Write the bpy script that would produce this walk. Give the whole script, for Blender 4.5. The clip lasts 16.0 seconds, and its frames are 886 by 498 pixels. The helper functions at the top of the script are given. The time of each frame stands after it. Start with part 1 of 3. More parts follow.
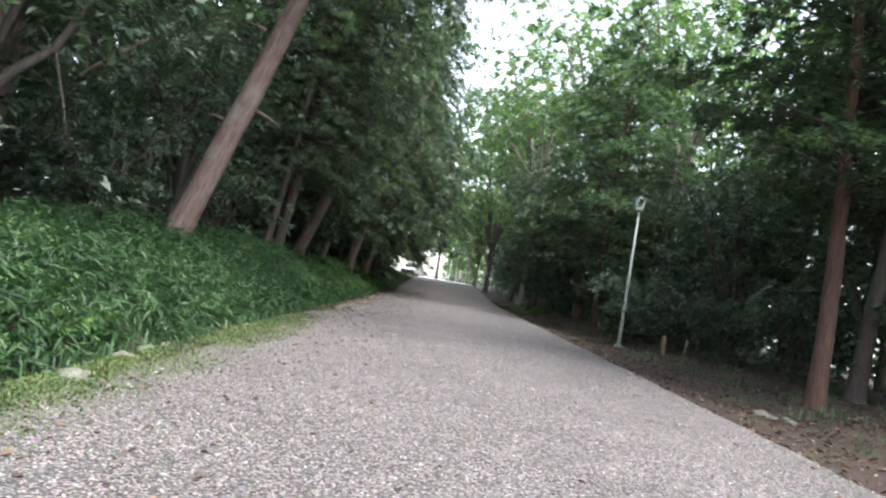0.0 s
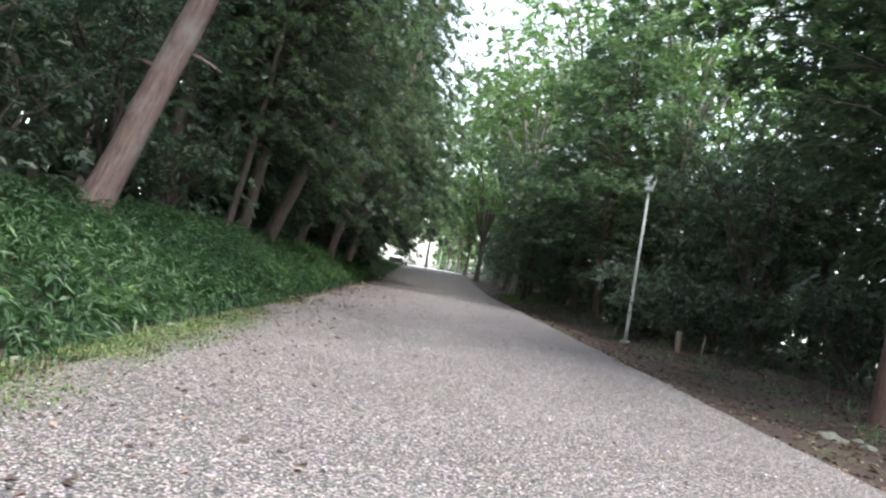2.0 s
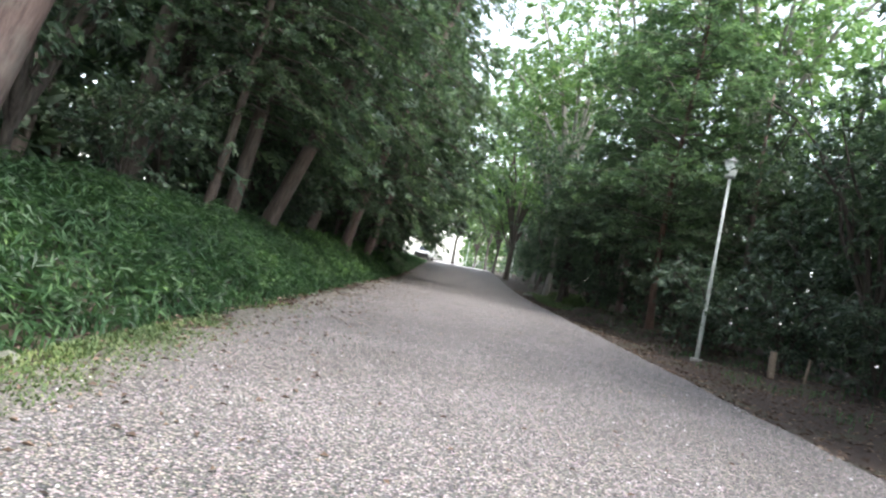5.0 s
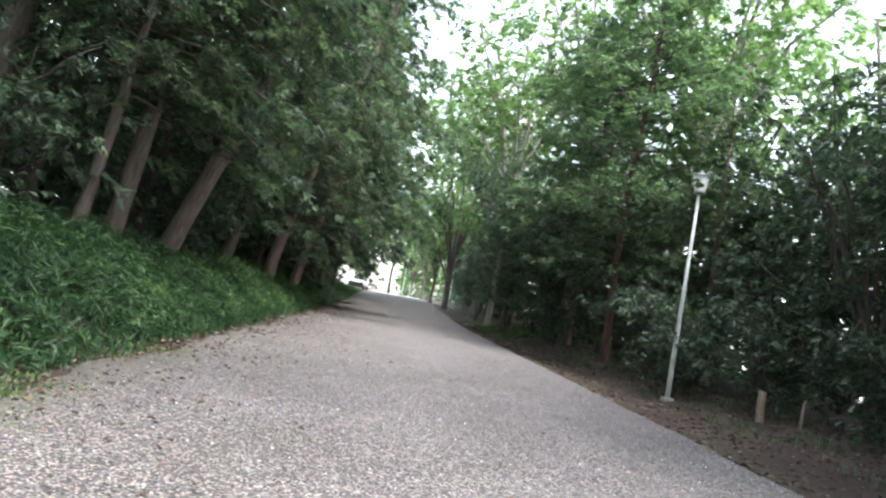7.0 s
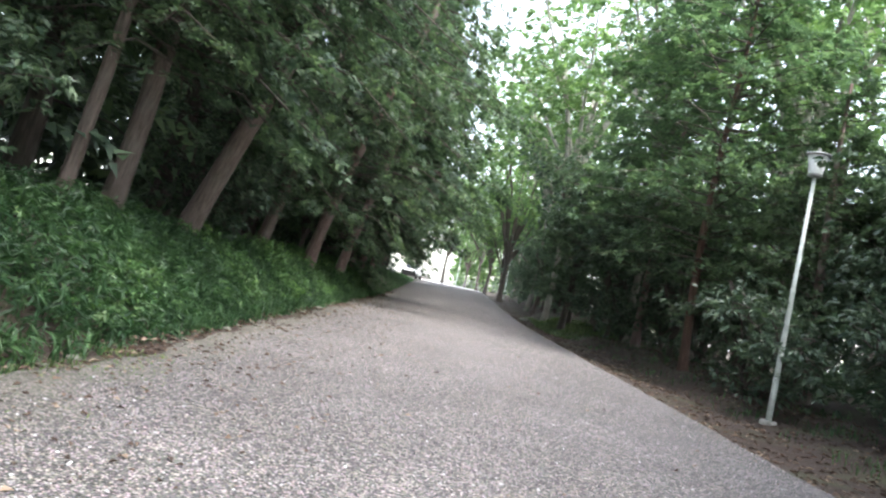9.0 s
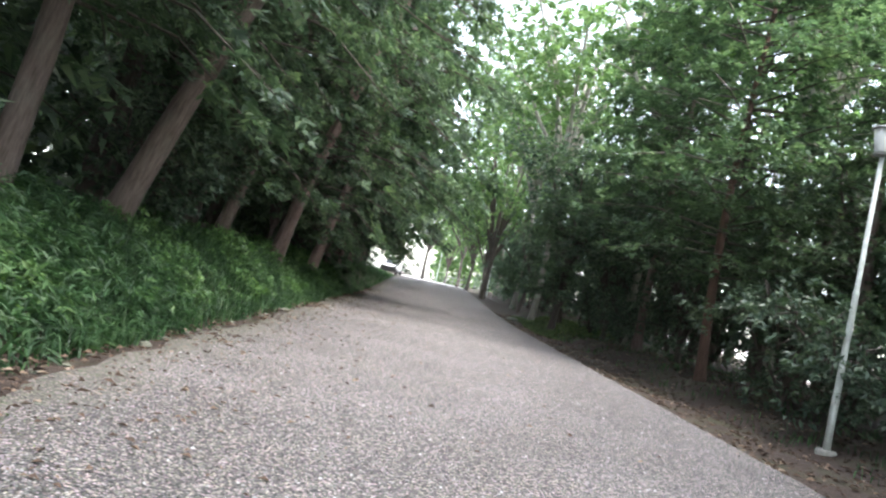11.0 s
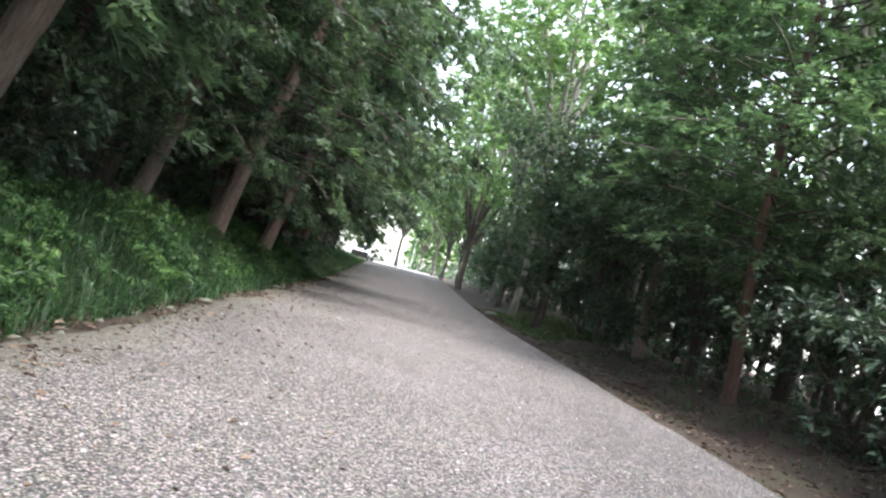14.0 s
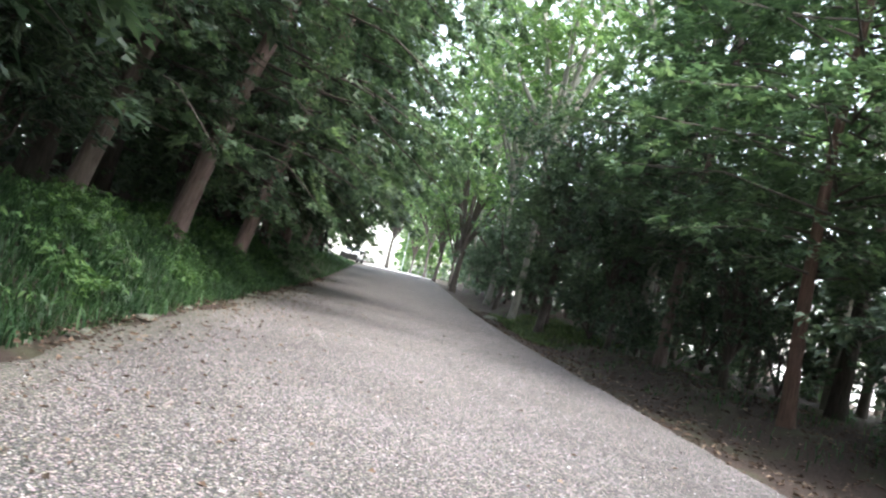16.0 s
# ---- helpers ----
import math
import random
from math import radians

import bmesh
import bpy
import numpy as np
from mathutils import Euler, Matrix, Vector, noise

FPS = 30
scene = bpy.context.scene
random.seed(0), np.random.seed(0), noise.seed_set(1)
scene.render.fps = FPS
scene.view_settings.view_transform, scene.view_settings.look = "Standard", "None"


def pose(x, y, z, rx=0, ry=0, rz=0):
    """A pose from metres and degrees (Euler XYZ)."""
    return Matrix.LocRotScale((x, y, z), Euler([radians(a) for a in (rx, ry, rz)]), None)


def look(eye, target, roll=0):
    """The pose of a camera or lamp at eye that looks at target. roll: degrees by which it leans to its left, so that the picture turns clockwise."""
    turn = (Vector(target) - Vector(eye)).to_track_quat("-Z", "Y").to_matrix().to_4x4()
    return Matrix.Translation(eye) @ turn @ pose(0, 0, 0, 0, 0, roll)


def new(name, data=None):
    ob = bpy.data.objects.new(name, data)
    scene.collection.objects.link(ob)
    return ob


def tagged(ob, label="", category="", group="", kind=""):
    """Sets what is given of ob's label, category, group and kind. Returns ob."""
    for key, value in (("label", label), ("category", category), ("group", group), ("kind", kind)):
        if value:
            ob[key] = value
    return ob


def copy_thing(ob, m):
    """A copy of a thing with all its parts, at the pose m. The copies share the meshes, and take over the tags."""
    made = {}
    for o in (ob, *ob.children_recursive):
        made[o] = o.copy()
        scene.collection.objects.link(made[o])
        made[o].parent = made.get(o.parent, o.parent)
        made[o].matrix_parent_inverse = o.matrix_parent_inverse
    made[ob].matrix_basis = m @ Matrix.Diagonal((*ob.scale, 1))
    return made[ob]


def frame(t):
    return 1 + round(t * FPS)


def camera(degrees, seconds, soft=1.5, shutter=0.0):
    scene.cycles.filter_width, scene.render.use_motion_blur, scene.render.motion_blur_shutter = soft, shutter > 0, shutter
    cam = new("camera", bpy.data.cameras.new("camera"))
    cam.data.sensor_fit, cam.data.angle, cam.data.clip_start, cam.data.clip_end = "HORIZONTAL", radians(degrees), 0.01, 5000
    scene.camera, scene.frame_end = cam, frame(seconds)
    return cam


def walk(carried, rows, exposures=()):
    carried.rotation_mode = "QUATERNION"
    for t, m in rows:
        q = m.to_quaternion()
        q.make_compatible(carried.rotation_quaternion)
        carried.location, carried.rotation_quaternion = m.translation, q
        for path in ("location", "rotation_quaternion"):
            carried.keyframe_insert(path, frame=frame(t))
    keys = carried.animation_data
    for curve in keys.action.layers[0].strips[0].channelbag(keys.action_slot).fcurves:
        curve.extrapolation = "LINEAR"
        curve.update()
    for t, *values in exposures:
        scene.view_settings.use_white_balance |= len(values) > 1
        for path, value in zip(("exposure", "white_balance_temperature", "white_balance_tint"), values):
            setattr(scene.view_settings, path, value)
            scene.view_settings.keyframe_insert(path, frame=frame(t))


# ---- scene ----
cam = camera(61.8, 16.0, soft=2.3)
METRES, EYE, TILT, LEAN, TURN = 22.0, 1.3, 0.0, 0.0, 0.0
ROWS = [
    (0.0, 0.0, 0.0, 0.0, -0.37, 2.26, -9.41),
    (0.5, -0.0001, 0.0352, -0.0003, -1.74, 2.69, -12.45),
    (1.0, 0.0028, 0.0652, -0.0008, -0.9, 1.13, -9.49),
    (1.5, 0.0029, 0.099, -0.0003, -2.78, 1.71, -13.58),
    (2.0, 0.0048, 0.129, -0.0009, -1.13, 1.53, -9.46),
    (2.5, 0.0033, 0.1623, -0.0016, 1.72, 0.89, -10.89),
    (3.0, 0.005, 0.1935, -0.0016, 1.07, 0.21, -8.1),
    (3.5, 0.0042, 0.2254, -0.0022, 1.2, -0.09, -11.03),
    (6.0, -0.0021, 0.3892, -0.0023, 0.57, 2.96, -10.71),
    (6.5, -0.0006, 0.4216, -0.0023, -1.46, 4.14, -12.15),
    (7.0, -0.0012, 0.4541, -0.0023, -4.14, 4.04, -10.21),
    (7.5, 0.0007, 0.4834, -0.0024, -3.07, 3.06, -11.27),
    (8.0, -0.0005, 0.5174, -0.002, -2.46, 3.15, -13.62),
    (8.5, 0.0036, 0.5449, 0.0003, 0.24, 2.54, -11.82),
    (11.0, -0.0068, 0.6998, 0.0008, -1.54, 2.5, -12.2),
    (11.5, -0.0041, 0.7322, 0.0016, -1.57, 1.01, -10.04),
    (12.0, -0.0039, 0.7607, 0.0013, -3.13, 1.72, -14.2),
    (12.5, -0.0038, 0.7903, 0.0008, 0.2, -1.77, -12.29),
    (13.0, -0.0054, 0.8186, 0.0009, -1.69, 3.24, -14.32),
    (13.5, -0.0061, 0.849, 0.0007, -1.94, 2.22, -13.21),
    (14.0, -0.0037, 0.8783, 0.0015, -3.64, 2.08, -14.33),
    (14.5, -0.0044, 0.909, 0.0003, -7.42, 3.78, -14.37),
    (15.0, -0.0031, 0.9384, 0.0001, -4.03, 1.9, -14.15),
    (15.5, -0.0067, 0.9682, 0.0006, -7.33, 3.68, -16.45),
    (16.0, -0.0055, 0.9969, 0.0016, -4.37, 2.34, -13.41),
]
walk(cam, [(t, pose(0, 0, EYE, TILT, LEAN, TURN) @ pose(METRES * x, METRES * y, METRES * z, 90 + pitch, roll, yaw)) for t, x, y, z, yaw, pitch, roll in ROWS], [(0.0, 2.22), (4.0, 2.42), (7.0, 2.7), (9.0, 2.86), (11.0, 2.88), (16.0, 2.94)])

# ---------------------------------------------------------------- light
world = bpy.data.worlds.new("overcast_sky")
scene.world = world
world.use_nodes = True
wn, wl = world.node_tree.nodes, world.node_tree.links
sky = wn.new("ShaderNodeTexSky")
sky.sky_type, sky.sun_disc = "NISHITA", False
sky.sun_elevation, sky.sun_rotation = radians(60), radians(146)
sky.air_density, sky.dust_density = 1.0, 1.6
grey = wn.new("ShaderNodeHueSaturation")
grey.inputs["Saturation"].default_value = 0.5
wl.new(sky.outputs[0], grey.inputs["Color"])
wl.new(grey.outputs[0], wn["Background"].inputs["Color"])
wn["Background"].inputs["Strength"].default_value = 0.15
sun = new("sun", bpy.data.lights.new("sun", "SUN"))
sun.data.energy, sun.data.angle, sun.data.color = 1.35, radians(40), (1.0, 0.98, 0.95)
SUN_AZ, SUN_EL = radians(146), radians(60)
sun.matrix_world = look((0, 0, 60), (-60 * math.sin(SUN_AZ) / math.tan(SUN_EL), -60 * math.cos(SUN_AZ) / math.tan(SUN_EL), 0))


# ---------------------------------------------------------------- materials
def node_material(name):
    m = bpy.data.materials.new(name)
    m.use_nodes = True
    return m, m.node_tree.nodes, m.node_tree.links, m.node_tree.nodes["Principled BSDF"]


def ramp_node(n, stops):
    r = n.new("ShaderNodeValToRGB")
    while len(r.color_ramp.elements) < len(stops):
        r.color_ramp.elements.new(0.5)
    for e, (p, c) in zip(r.color_ramp.elements, stops):
        e.position, e.color = p, (*c, 1)
    return r


def noise_node(n, l, scale, detail=4, coords="Object", stretch=None, rough=0.55):
    tc = n.new("ShaderNodeTexCoord")
    t = n.new("ShaderNodeTexNoise")
    t.inputs["Scale"].default_value, t.inputs["Detail"].default_value, t.inputs["Roughness"].default_value = scale, detail, rough
    if stretch:
        mp = n.new("ShaderNodeMapping")
        mp.inputs["Scale"].default_value = stretch
        l.new(tc.outputs[coords], mp.inputs[0])
        l.new(mp.outputs[0], t.inputs["Vector"])
    else:
        l.new(tc.outputs[coords], t.inputs["Vector"])
    return t


def mix_node(n, l, fac, a, b, mode="MIX"):
    m = n.new("ShaderNodeMix")
    m.data_type, m.blend_type = "RGBA", mode
    for sock, v in ((m.inputs[0], fac), (m.inputs[6], a), (m.inputs[7], b)):
        if isinstance(v, (int, float)):
            sock.default_value = v
        elif isinstance(v, tuple):
            sock.default_value = (*v, 1)
        else:
            l.new(v, sock)
    return m.outputs[2]


def bump_node(n, l, height, strength, distance):
    b = n.new("ShaderNodeBump")
    b.inputs["Strength"].default_value, b.inputs["Distance"].default_value = strength, distance
    l.new(height, b.inputs["Height"])
    return b


def leaf_material(name, dark, mid, light, through_share=0.35, rough=0.5):
    """Leaves that differ one by one, and in broad drifts, and let some light through."""
    m, n, l, p = node_material(name)
    geo = n.new("ShaderNodeNewGeometry")
    r = ramp_node(n, [(0.0, dark), (0.55, mid), (1.0, light)])
    l.new(geo.outputs["Random Per Island"], r.inputs[0])
    big = noise_node(n, l, 0.9, 2)
    info = n.new("ShaderNodeObjectInfo")
    hsv = n.new("ShaderNodeHueSaturation")
    vary = n.new("ShaderNodeMapRange")
    vary.inputs[3].default_value, vary.inputs[4].default_value = 0.8, 1.2
    l.new(info.outputs["Random"], vary.inputs[0])
    l.new(vary.outputs[0], hsv.inputs["Value"])
    drift = ramp_node(n, [(0.3, (0.65, 0.7, 0.7)), (0.7, (1.25, 1.2, 1.0))])
    l.new(big.outputs[0], drift.inputs[0])
    col = mix_node(n, l, 1.0, r.outputs[0], drift.outputs[0], "MULTIPLY")
    l.new(col, hsv.inputs["Color"])
    l.new(hsv.outputs[0], p.inputs["Base Color"])
    p.inputs["Roughness"].default_value = rough
    p.inputs["Specular IOR Level"].default_value = 0.5
    tr = n.new("ShaderNodeBsdfTranslucent")
    warm = mix_node(n, l, 1.0, hsv.outputs[0], (1.25, 1.4, 0.92), "MULTIPLY")
    l.new(warm, tr.inputs["Color"])
    ms = n.new("ShaderNodeMixShader")
    ms.inputs[0].default_value = through_share
    l.new(p.outputs[0], ms.inputs[1])
    l.new(tr.outputs[0], ms.inputs[2])
    l.new(ms.outputs[0], n["Material Output"].inputs["Surface"])
    return m


def bark_material(name, dark, light, moss=0.25, lichen=(0.13, 0.15, 0.11)):
    m, n, l, p = node_material(name)
    fib = noise_node(n, l, 9, 6, stretch=(2.2, 2.2, 0.35), rough=0.65)
    r = ramp_node(n, [(0.25, dark), (0.75, light)])
    l.new(fib.outputs[0], r.inputs[0])
    blot = noise_node(n, l, 1.7, 4)
    rm = ramp_node(n, [(0.5, (0, 0, 0)), (0.72, (moss, moss, moss))])
    l.new(blot.outputs[0], rm.inputs[0])
    c = mix_node(n, l, rm.outputs[0], r.outputs[0], lichen)
    l.new(c, p.inputs["Base Color"])
    p.inputs["Roughness"].default_value = 0.9
    p.inputs["Specular IOR Level"].default_value = 0.2
    l.new(bump_node(n, l, fib.outputs[0], 0.9, 0.03).outputs[0], p.inputs["Normal"])
    return m


def gravel_material():
    m, n, l, p = node_material("gravel")
    tc = n.new("ShaderNodeTexCoord")
    v = n.new("ShaderNodeTexVoronoi")
    v.inputs["Scale"].default_value = 64
    l.new(tc.outputs["Object"], v.inputs["Vector"])
    sep = n.new("ShaderNodeSeparateColor")
    l.new(v.outputs["Color"], sep.inputs[0])
    stones = ramp_node(n, [(0.0, (0.055, 0.052, 0.053)), (0.35, (0.145, 0.138, 0.139)), (0.7, (0.24, 0.23, 0.23)), (1.0, (0.52, 0.5, 0.5))])
    l.new(sep.outputs[0], stones.inputs[0])
    tint = mix_node(n, l, 0.12, stones.outputs[0], v.outputs["Color"], "OVERLAY")
    gap = ramp_node(n, [(0.35, (1, 1, 1)), (0.8, (0.4, 0.38, 0.38))])
    sc = n.new("ShaderNodeMath")
    sc.operation = "MULTIPLY"
    sc.inputs[1].default_value = 1.0
    l.new(v.outputs["Distance"], sc.inputs[0])
    l.new(sc.outputs[0], gap.inputs[0])
    c = mix_node(n, l, 1.0, tint, gap.outputs[0], "MULTIPLY")
    wide = noise_node(n, l, 0.55, 5)
    wr = ramp_node(n, [(0.3, (0.74, 0.73, 0.7)), (0.7, (1.0, 0.99, 0.96))])
    l.new(wide.outputs[0], wr.inputs[0])
    c = mix_node(n, l, 1.0, c, wr.outputs[0], "MULTIPLY")
    # soil and moss creeping in from the bank side, in ragged tongues
    sx = n.new("ShaderNodeSeparateXYZ")
    l.new(tc.outputs["Object"], sx.inputs[0])
    edge = n.new("ShaderNodeMapRange")
    edge.inputs[1].default_value, edge.inputs[2].default_value = -1.5, -3.1
    l.new(sx.outputs[0], edge.inputs[0])
    patch = noise_node(n, l, 1.6, 6, rough=0.7)
    ad = n.new("ShaderNodeMath")
    ad.operation = "ADD"
    l.new(edge.outputs[0], ad.inputs[0])
    l.new(patch.outputs[0], ad.inputs[1])
    er = ramp_node(n, [(0.62, (0, 0, 0)), (1.0, (0.5, 0.5, 0.5))])
    half = n.new("ShaderNodeMath")
    half.operation = "MULTIPLY"
    half.inputs[1].default_value = 0.78
    l.new(ad.outputs[0], half.inputs[0])
    l.new(half.outputs[0], er.inputs[0])
    soil = noise_node(n, l, 14, 4)
    sr = ramp_node(n, [(0.3, (0.07, 0.058, 0.046)), (0.5, (0.16, 0.145, 0.12)), (0.62, (0.085, 0.11, 0.045))])
    l.new(soil.outputs[0], sr.inputs[0])
    c = mix_node(n, l, er.outputs[0], c, sr.outputs[0])
    l.new(c, p.inputs["Base Color"])
    p.inputs["Roughness"].default_value = 0.85
    p.inputs["Specular IOR Level"].default_value = 0.25
    inv = n.new("ShaderNodeMath")
    inv.operation = "SUBTRACT"
    inv.inputs[0].default_value = 1.0
    l.new(v.outputs["Distance"], inv.inputs[1])
    l.new(bump_node(n, l, inv.outputs[0], 0.6, 0.015).outputs[0], p.inputs["Normal"])
    return m


def ground_material():
    m, n, l, p = node_material("woodland_soil")
    a = noise_node(n, l, 22, 6, rough=0.7)
    r = ramp_node(n, [(0.3, (0.024, 0.016, 0.013)), (0.55, (0.06, 0.04, 0.031)), (0.72, (0.125, 0.085, 0.068))])
    l.new(a.outputs[0], r.inputs[0])
    b = noise_node(n, l, 0.8, 5)
    br = ramp_node(n, [(0.5, (0, 0, 0)), (0.68, (0.75, 0.75, 0.75))])
    l.new(b.outputs[0], br.inputs[0])
    c = mix_node(n, l, br.outputs[0], r.outputs[0], (0.075, 0.085, 0.04))
    l.new(c, p.inputs["Base Color"])
    p.inputs["Roughness"].default_value = 0.95
    l.new(bump_node(n, l, a.outputs[0], 0.8, 0.04).outputs[0], p.inputs["Normal"])
    return m


def plain_material(name, base, rough=0.6, metal=0.0, wear=0.15, scale=12):
    m, n, l, p = node_material(name)
    t = noise_node(n, l, scale, 5)
    lo = tuple(c * (1 - wear) for c in base)
    r = ramp_node(n, [(0.35, lo), (0.65, base)])
    l.new(t.outputs[0], r.inputs[0])
    l.new(r.outputs[0], p.inputs["Base Color"])
    p.inputs["Roughness"].default_value, p.inputs["Metallic"].default_value = rough, metal
    l.new(bump_node(n, l, t.outputs[0], 0.2, 0.01).outputs[0], p.inputs["Normal"])
    return m


def island_material(name, stops, rough=0.9):
    m, n, l, p = node_material(name)
    geo = n.new("ShaderNodeNewGeometry")
    r = ramp_node(n, stops)
    l.new(geo.outputs["Random Per Island"], r.inputs[0])
    t = noise_node(n, l, 60, 3)
    tr = ramp_node(n, [(0.3, (0.8, 0.8, 0.8)), (0.7, (1.1, 1.1, 1.1))])
    l.new(t.outputs[0], tr.inputs[0])
    l.new(mix_node(n, l, 1.0, r.outputs[0], tr.outputs[0], "MULTIPLY"), p.inputs["Base Color"])
    p.inputs["Roughness"].default_value = rough
    return m


GRAVEL, SOIL = gravel_material(), ground_material()
CYPRESS = leaf_material("cypress_leaf", (0.048, 0.078, 0.06), (0.088, 0.135, 0.098), (0.16, 0.22, 0.152), 0.45, 0.42)
# Lighter copy of the cypress leaf: sunlight on verge sprays put into the colour
CYPRESS_LIT = leaf_material("cypress_leaf_lit", (0.058, 0.098, 0.068), (0.108, 0.17, 0.114), (0.188, 0.262, 0.17), 0.38, 0.45)
BROAD = leaf_material("bright_leaf", (0.1, 0.165, 0.085), (0.15, 0.235, 0.12), (0.22, 0.31, 0.165), 0.48)
EVERGREEN = leaf_material("evergreen_leaf", (0.038, 0.068, 0.052), (0.072, 0.116, 0.082), (0.145, 0.195, 0.145), 0.28, 0.4)
GRASS = leaf_material("grass_blade", (0.026, 0.066, 0.03), (0.05, 0.115, 0.052), (0.11, 0.2, 0.096), 0.35)
WEED = leaf_material("weed_leaf", (0.06, 0.125, 0.055), (0.1, 0.19, 0.08), (0.16, 0.26, 0.11), 0.38)
MOSS = leaf_material("turf_blade", (0.075, 0.12, 0.05), (0.115, 0.17, 0.07), (0.19, 0.22, 0.11), 0.3)
BARK_RED = bark_material("cypress_bark", (0.085, 0.062, 0.056), (0.27, 0.195, 0.175), 0.7, (0.27, 0.26, 0.235))
BARK_GREY = bark_material("grey_brown_bark", (0.06, 0.048, 0.042), (0.19, 0.15, 0.13), 0.4, (0.17, 0.17, 0.145))
BARK_BROWN = bark_material("red_brown_bark", (0.06, 0.037, 0.03), (0.17, 0.105, 0.082), 0.1)
BARK_DARK = bark_material("dark_bark", (0.05, 0.044, 0.04), (0.15, 0.125, 0.11))
BARK_PALE = bark_material("grey_bark", (0.16, 0.15, 0.125), (0.36, 0.34, 0.3))
PEBBLE = island_material("pebble", [(0, (0.07, 0.067, 0.067)), (0.3, (0.17, 0.163, 0.163)), (0.7, (0.27, 0.26, 0.26)), (1, (0.52, 0.51, 0.51))])
LITTER = island_material("dead_leaf", [(0, (0.05, 0.034, 0.025)), (0.5, (0.115, 0.075, 0.054)), (0.85, (0.2, 0.14, 0.1)), (1, (0.32, 0.25, 0.19))])
STONE = plain_material("mossy_stone", (0.21, 0.215, 0.17), 0.9, wear=0.5, scale=7)
POLE = plain_material("pole_paint", (0.62, 0.66, 0.62), 0.5, wear=0.25, scale=9)
CAP = plain_material("lamp_cap", (0.3, 0.31, 0.3), 0.5, wear=0.2)
DIFFUSER = plain_material("lamp_diffuser", (0.82, 0.83, 0.8), 0.35, wear=0.06)
CONCRETE = plain_material("footing_concrete", (0.36, 0.35, 0.32), 0.9, wear=0.35)
WOOD = plain_material("weathered_wood", (0.26, 0.2, 0.15), 0.9, wear=0.45, scale=16)
CAR_WHITE = plain_material("car_paint", (0.8, 0.8, 0.8), 0.25, wear=0.03)
CAR_BLACK = plain_material("black_plastic", (0.03, 0.03, 0.032), 0.5, wear=0.2)
CAR_GLASS = plain_material("tinted_glass", (0.03, 0.035, 0.04), 0.06, wear=0.05)
CHROME = plain_material("headlamp_glass", (0.75, 0.77, 0.8), 0.15, 0.6, wear=0.05)
RAIL = plain_material("fence_paint", (0.3, 0.3, 0.29), 0.5, wear=0.2)


# ---------------------------------------------------------------- mesh helpers
def mesh_from(name, verts, faces, mats, smooth=False, which=None):
    me = bpy.data.meshes.new(name)
    me.from_pydata([tuple(v) for v in np.asarray(verts, float).tolist()], [], faces)
    for mt in mats if isinstance(mats, (list, tuple)) else [mats]:
        me.materials.append(mt)
    if smooth:
        me.polygons.foreach_set("use_smooth", [True] * len(me.polygons))
    if which is not None:
        me.polygons.foreach_set("material_index", which)
    me.update()
    return me


def part(parent, name, me, label=""):
    ob = new(name, me)
    ob.parent = parent
    return tagged(ob, label)


def unit(v):
    return v / np.maximum(np.linalg.norm(v, axis=-1, keepdims=True), 1e-9)


def leaf_arrays(base, along, normal, length, width, fold=0.12):
    """Folded lance-shaped leaves: two triangles each."""
    along = unit(along)
    side = unit(np.cross(normal, along))
    up = np.cross(along, side)
    length, width = np.asarray(length)[:, None], np.asarray(width)[:, None]
    mid = base + along * length * 0.45 - up * width * fold
    tip = base + along * length - up * length * 0.12
    verts = np.stack([base, mid + side * width / 2 + up * width * fold * 2, tip, mid - side * width / 2 + up * width * fold * 2], 1).reshape(-1, 3)
    k = np.arange(len(base)) * 4
    faces = np.concatenate([np.stack([k, k + 1, k + 2], 1), np.stack([k, k + 2, k + 3], 1)]).tolist()
    return verts, faces


def tube(path, radii, sides, verts, faces, wob=0.0, rng=None):
    """Adds a tapered limb along a path."""
    path = np.asarray(path, float)
    d = unit(np.gradient(path, axis=0))
    ref = np.array([0.31, 0.87, 0.12]) if abs(d[0][2]) > 0.5 else np.array([0, 0, 1.0])
    first = len(verts)
    for i, (p, r) in enumerate(zip(path, radii)):
        a = unit(np.cross(d[i], ref))
        b = np.cross(d[i], a)
        for k in range(sides):
            ang = 2 * math.pi * k / sides
            rr = r * (1 + (wob * (rng.random() - 0.5) if rng is not None else 0))
            verts.append(p + (a * math.cos(ang) + b * math.sin(ang)) * rr)
    for i in range(len(path) - 1):
        for k in range(sides):
            j = (k + 1) % sides
            o = first + i * sides
            faces.append((o + k, o + j, o + sides + j, o + sides + k))
    faces.append(tuple(first + (len(path) - 1) * sides + k for k in range(sides)))


def smoothstep(a, b, t):
    t = np.clip((np.asarray(t, float) - a) / (b - a), 0, 1)
    return t * t * (3 - 2 * t)


def rise(y):
    return 0.95 * smoothstep(45, 98, y)


PROFILE_X = [-400, -40, -14, -8, -6.2, -5.0, -4.2, -3.6, -3.2, -2.95, -2.6, 4.3, 4.55, 4.9, 6.4, 7.6, 9, 14, 22, 40, 400]
PROFILE_Z = [2.0, 2.0, 1.9, 1.5, 1.25, 0.95, 0.55, 0.12, -0.1, -0.05, -0.06, -0.06, -0.1, -0.16, -0.2, -0.06, 0.08, 0.1, -0.3, -0.6, -0.6]


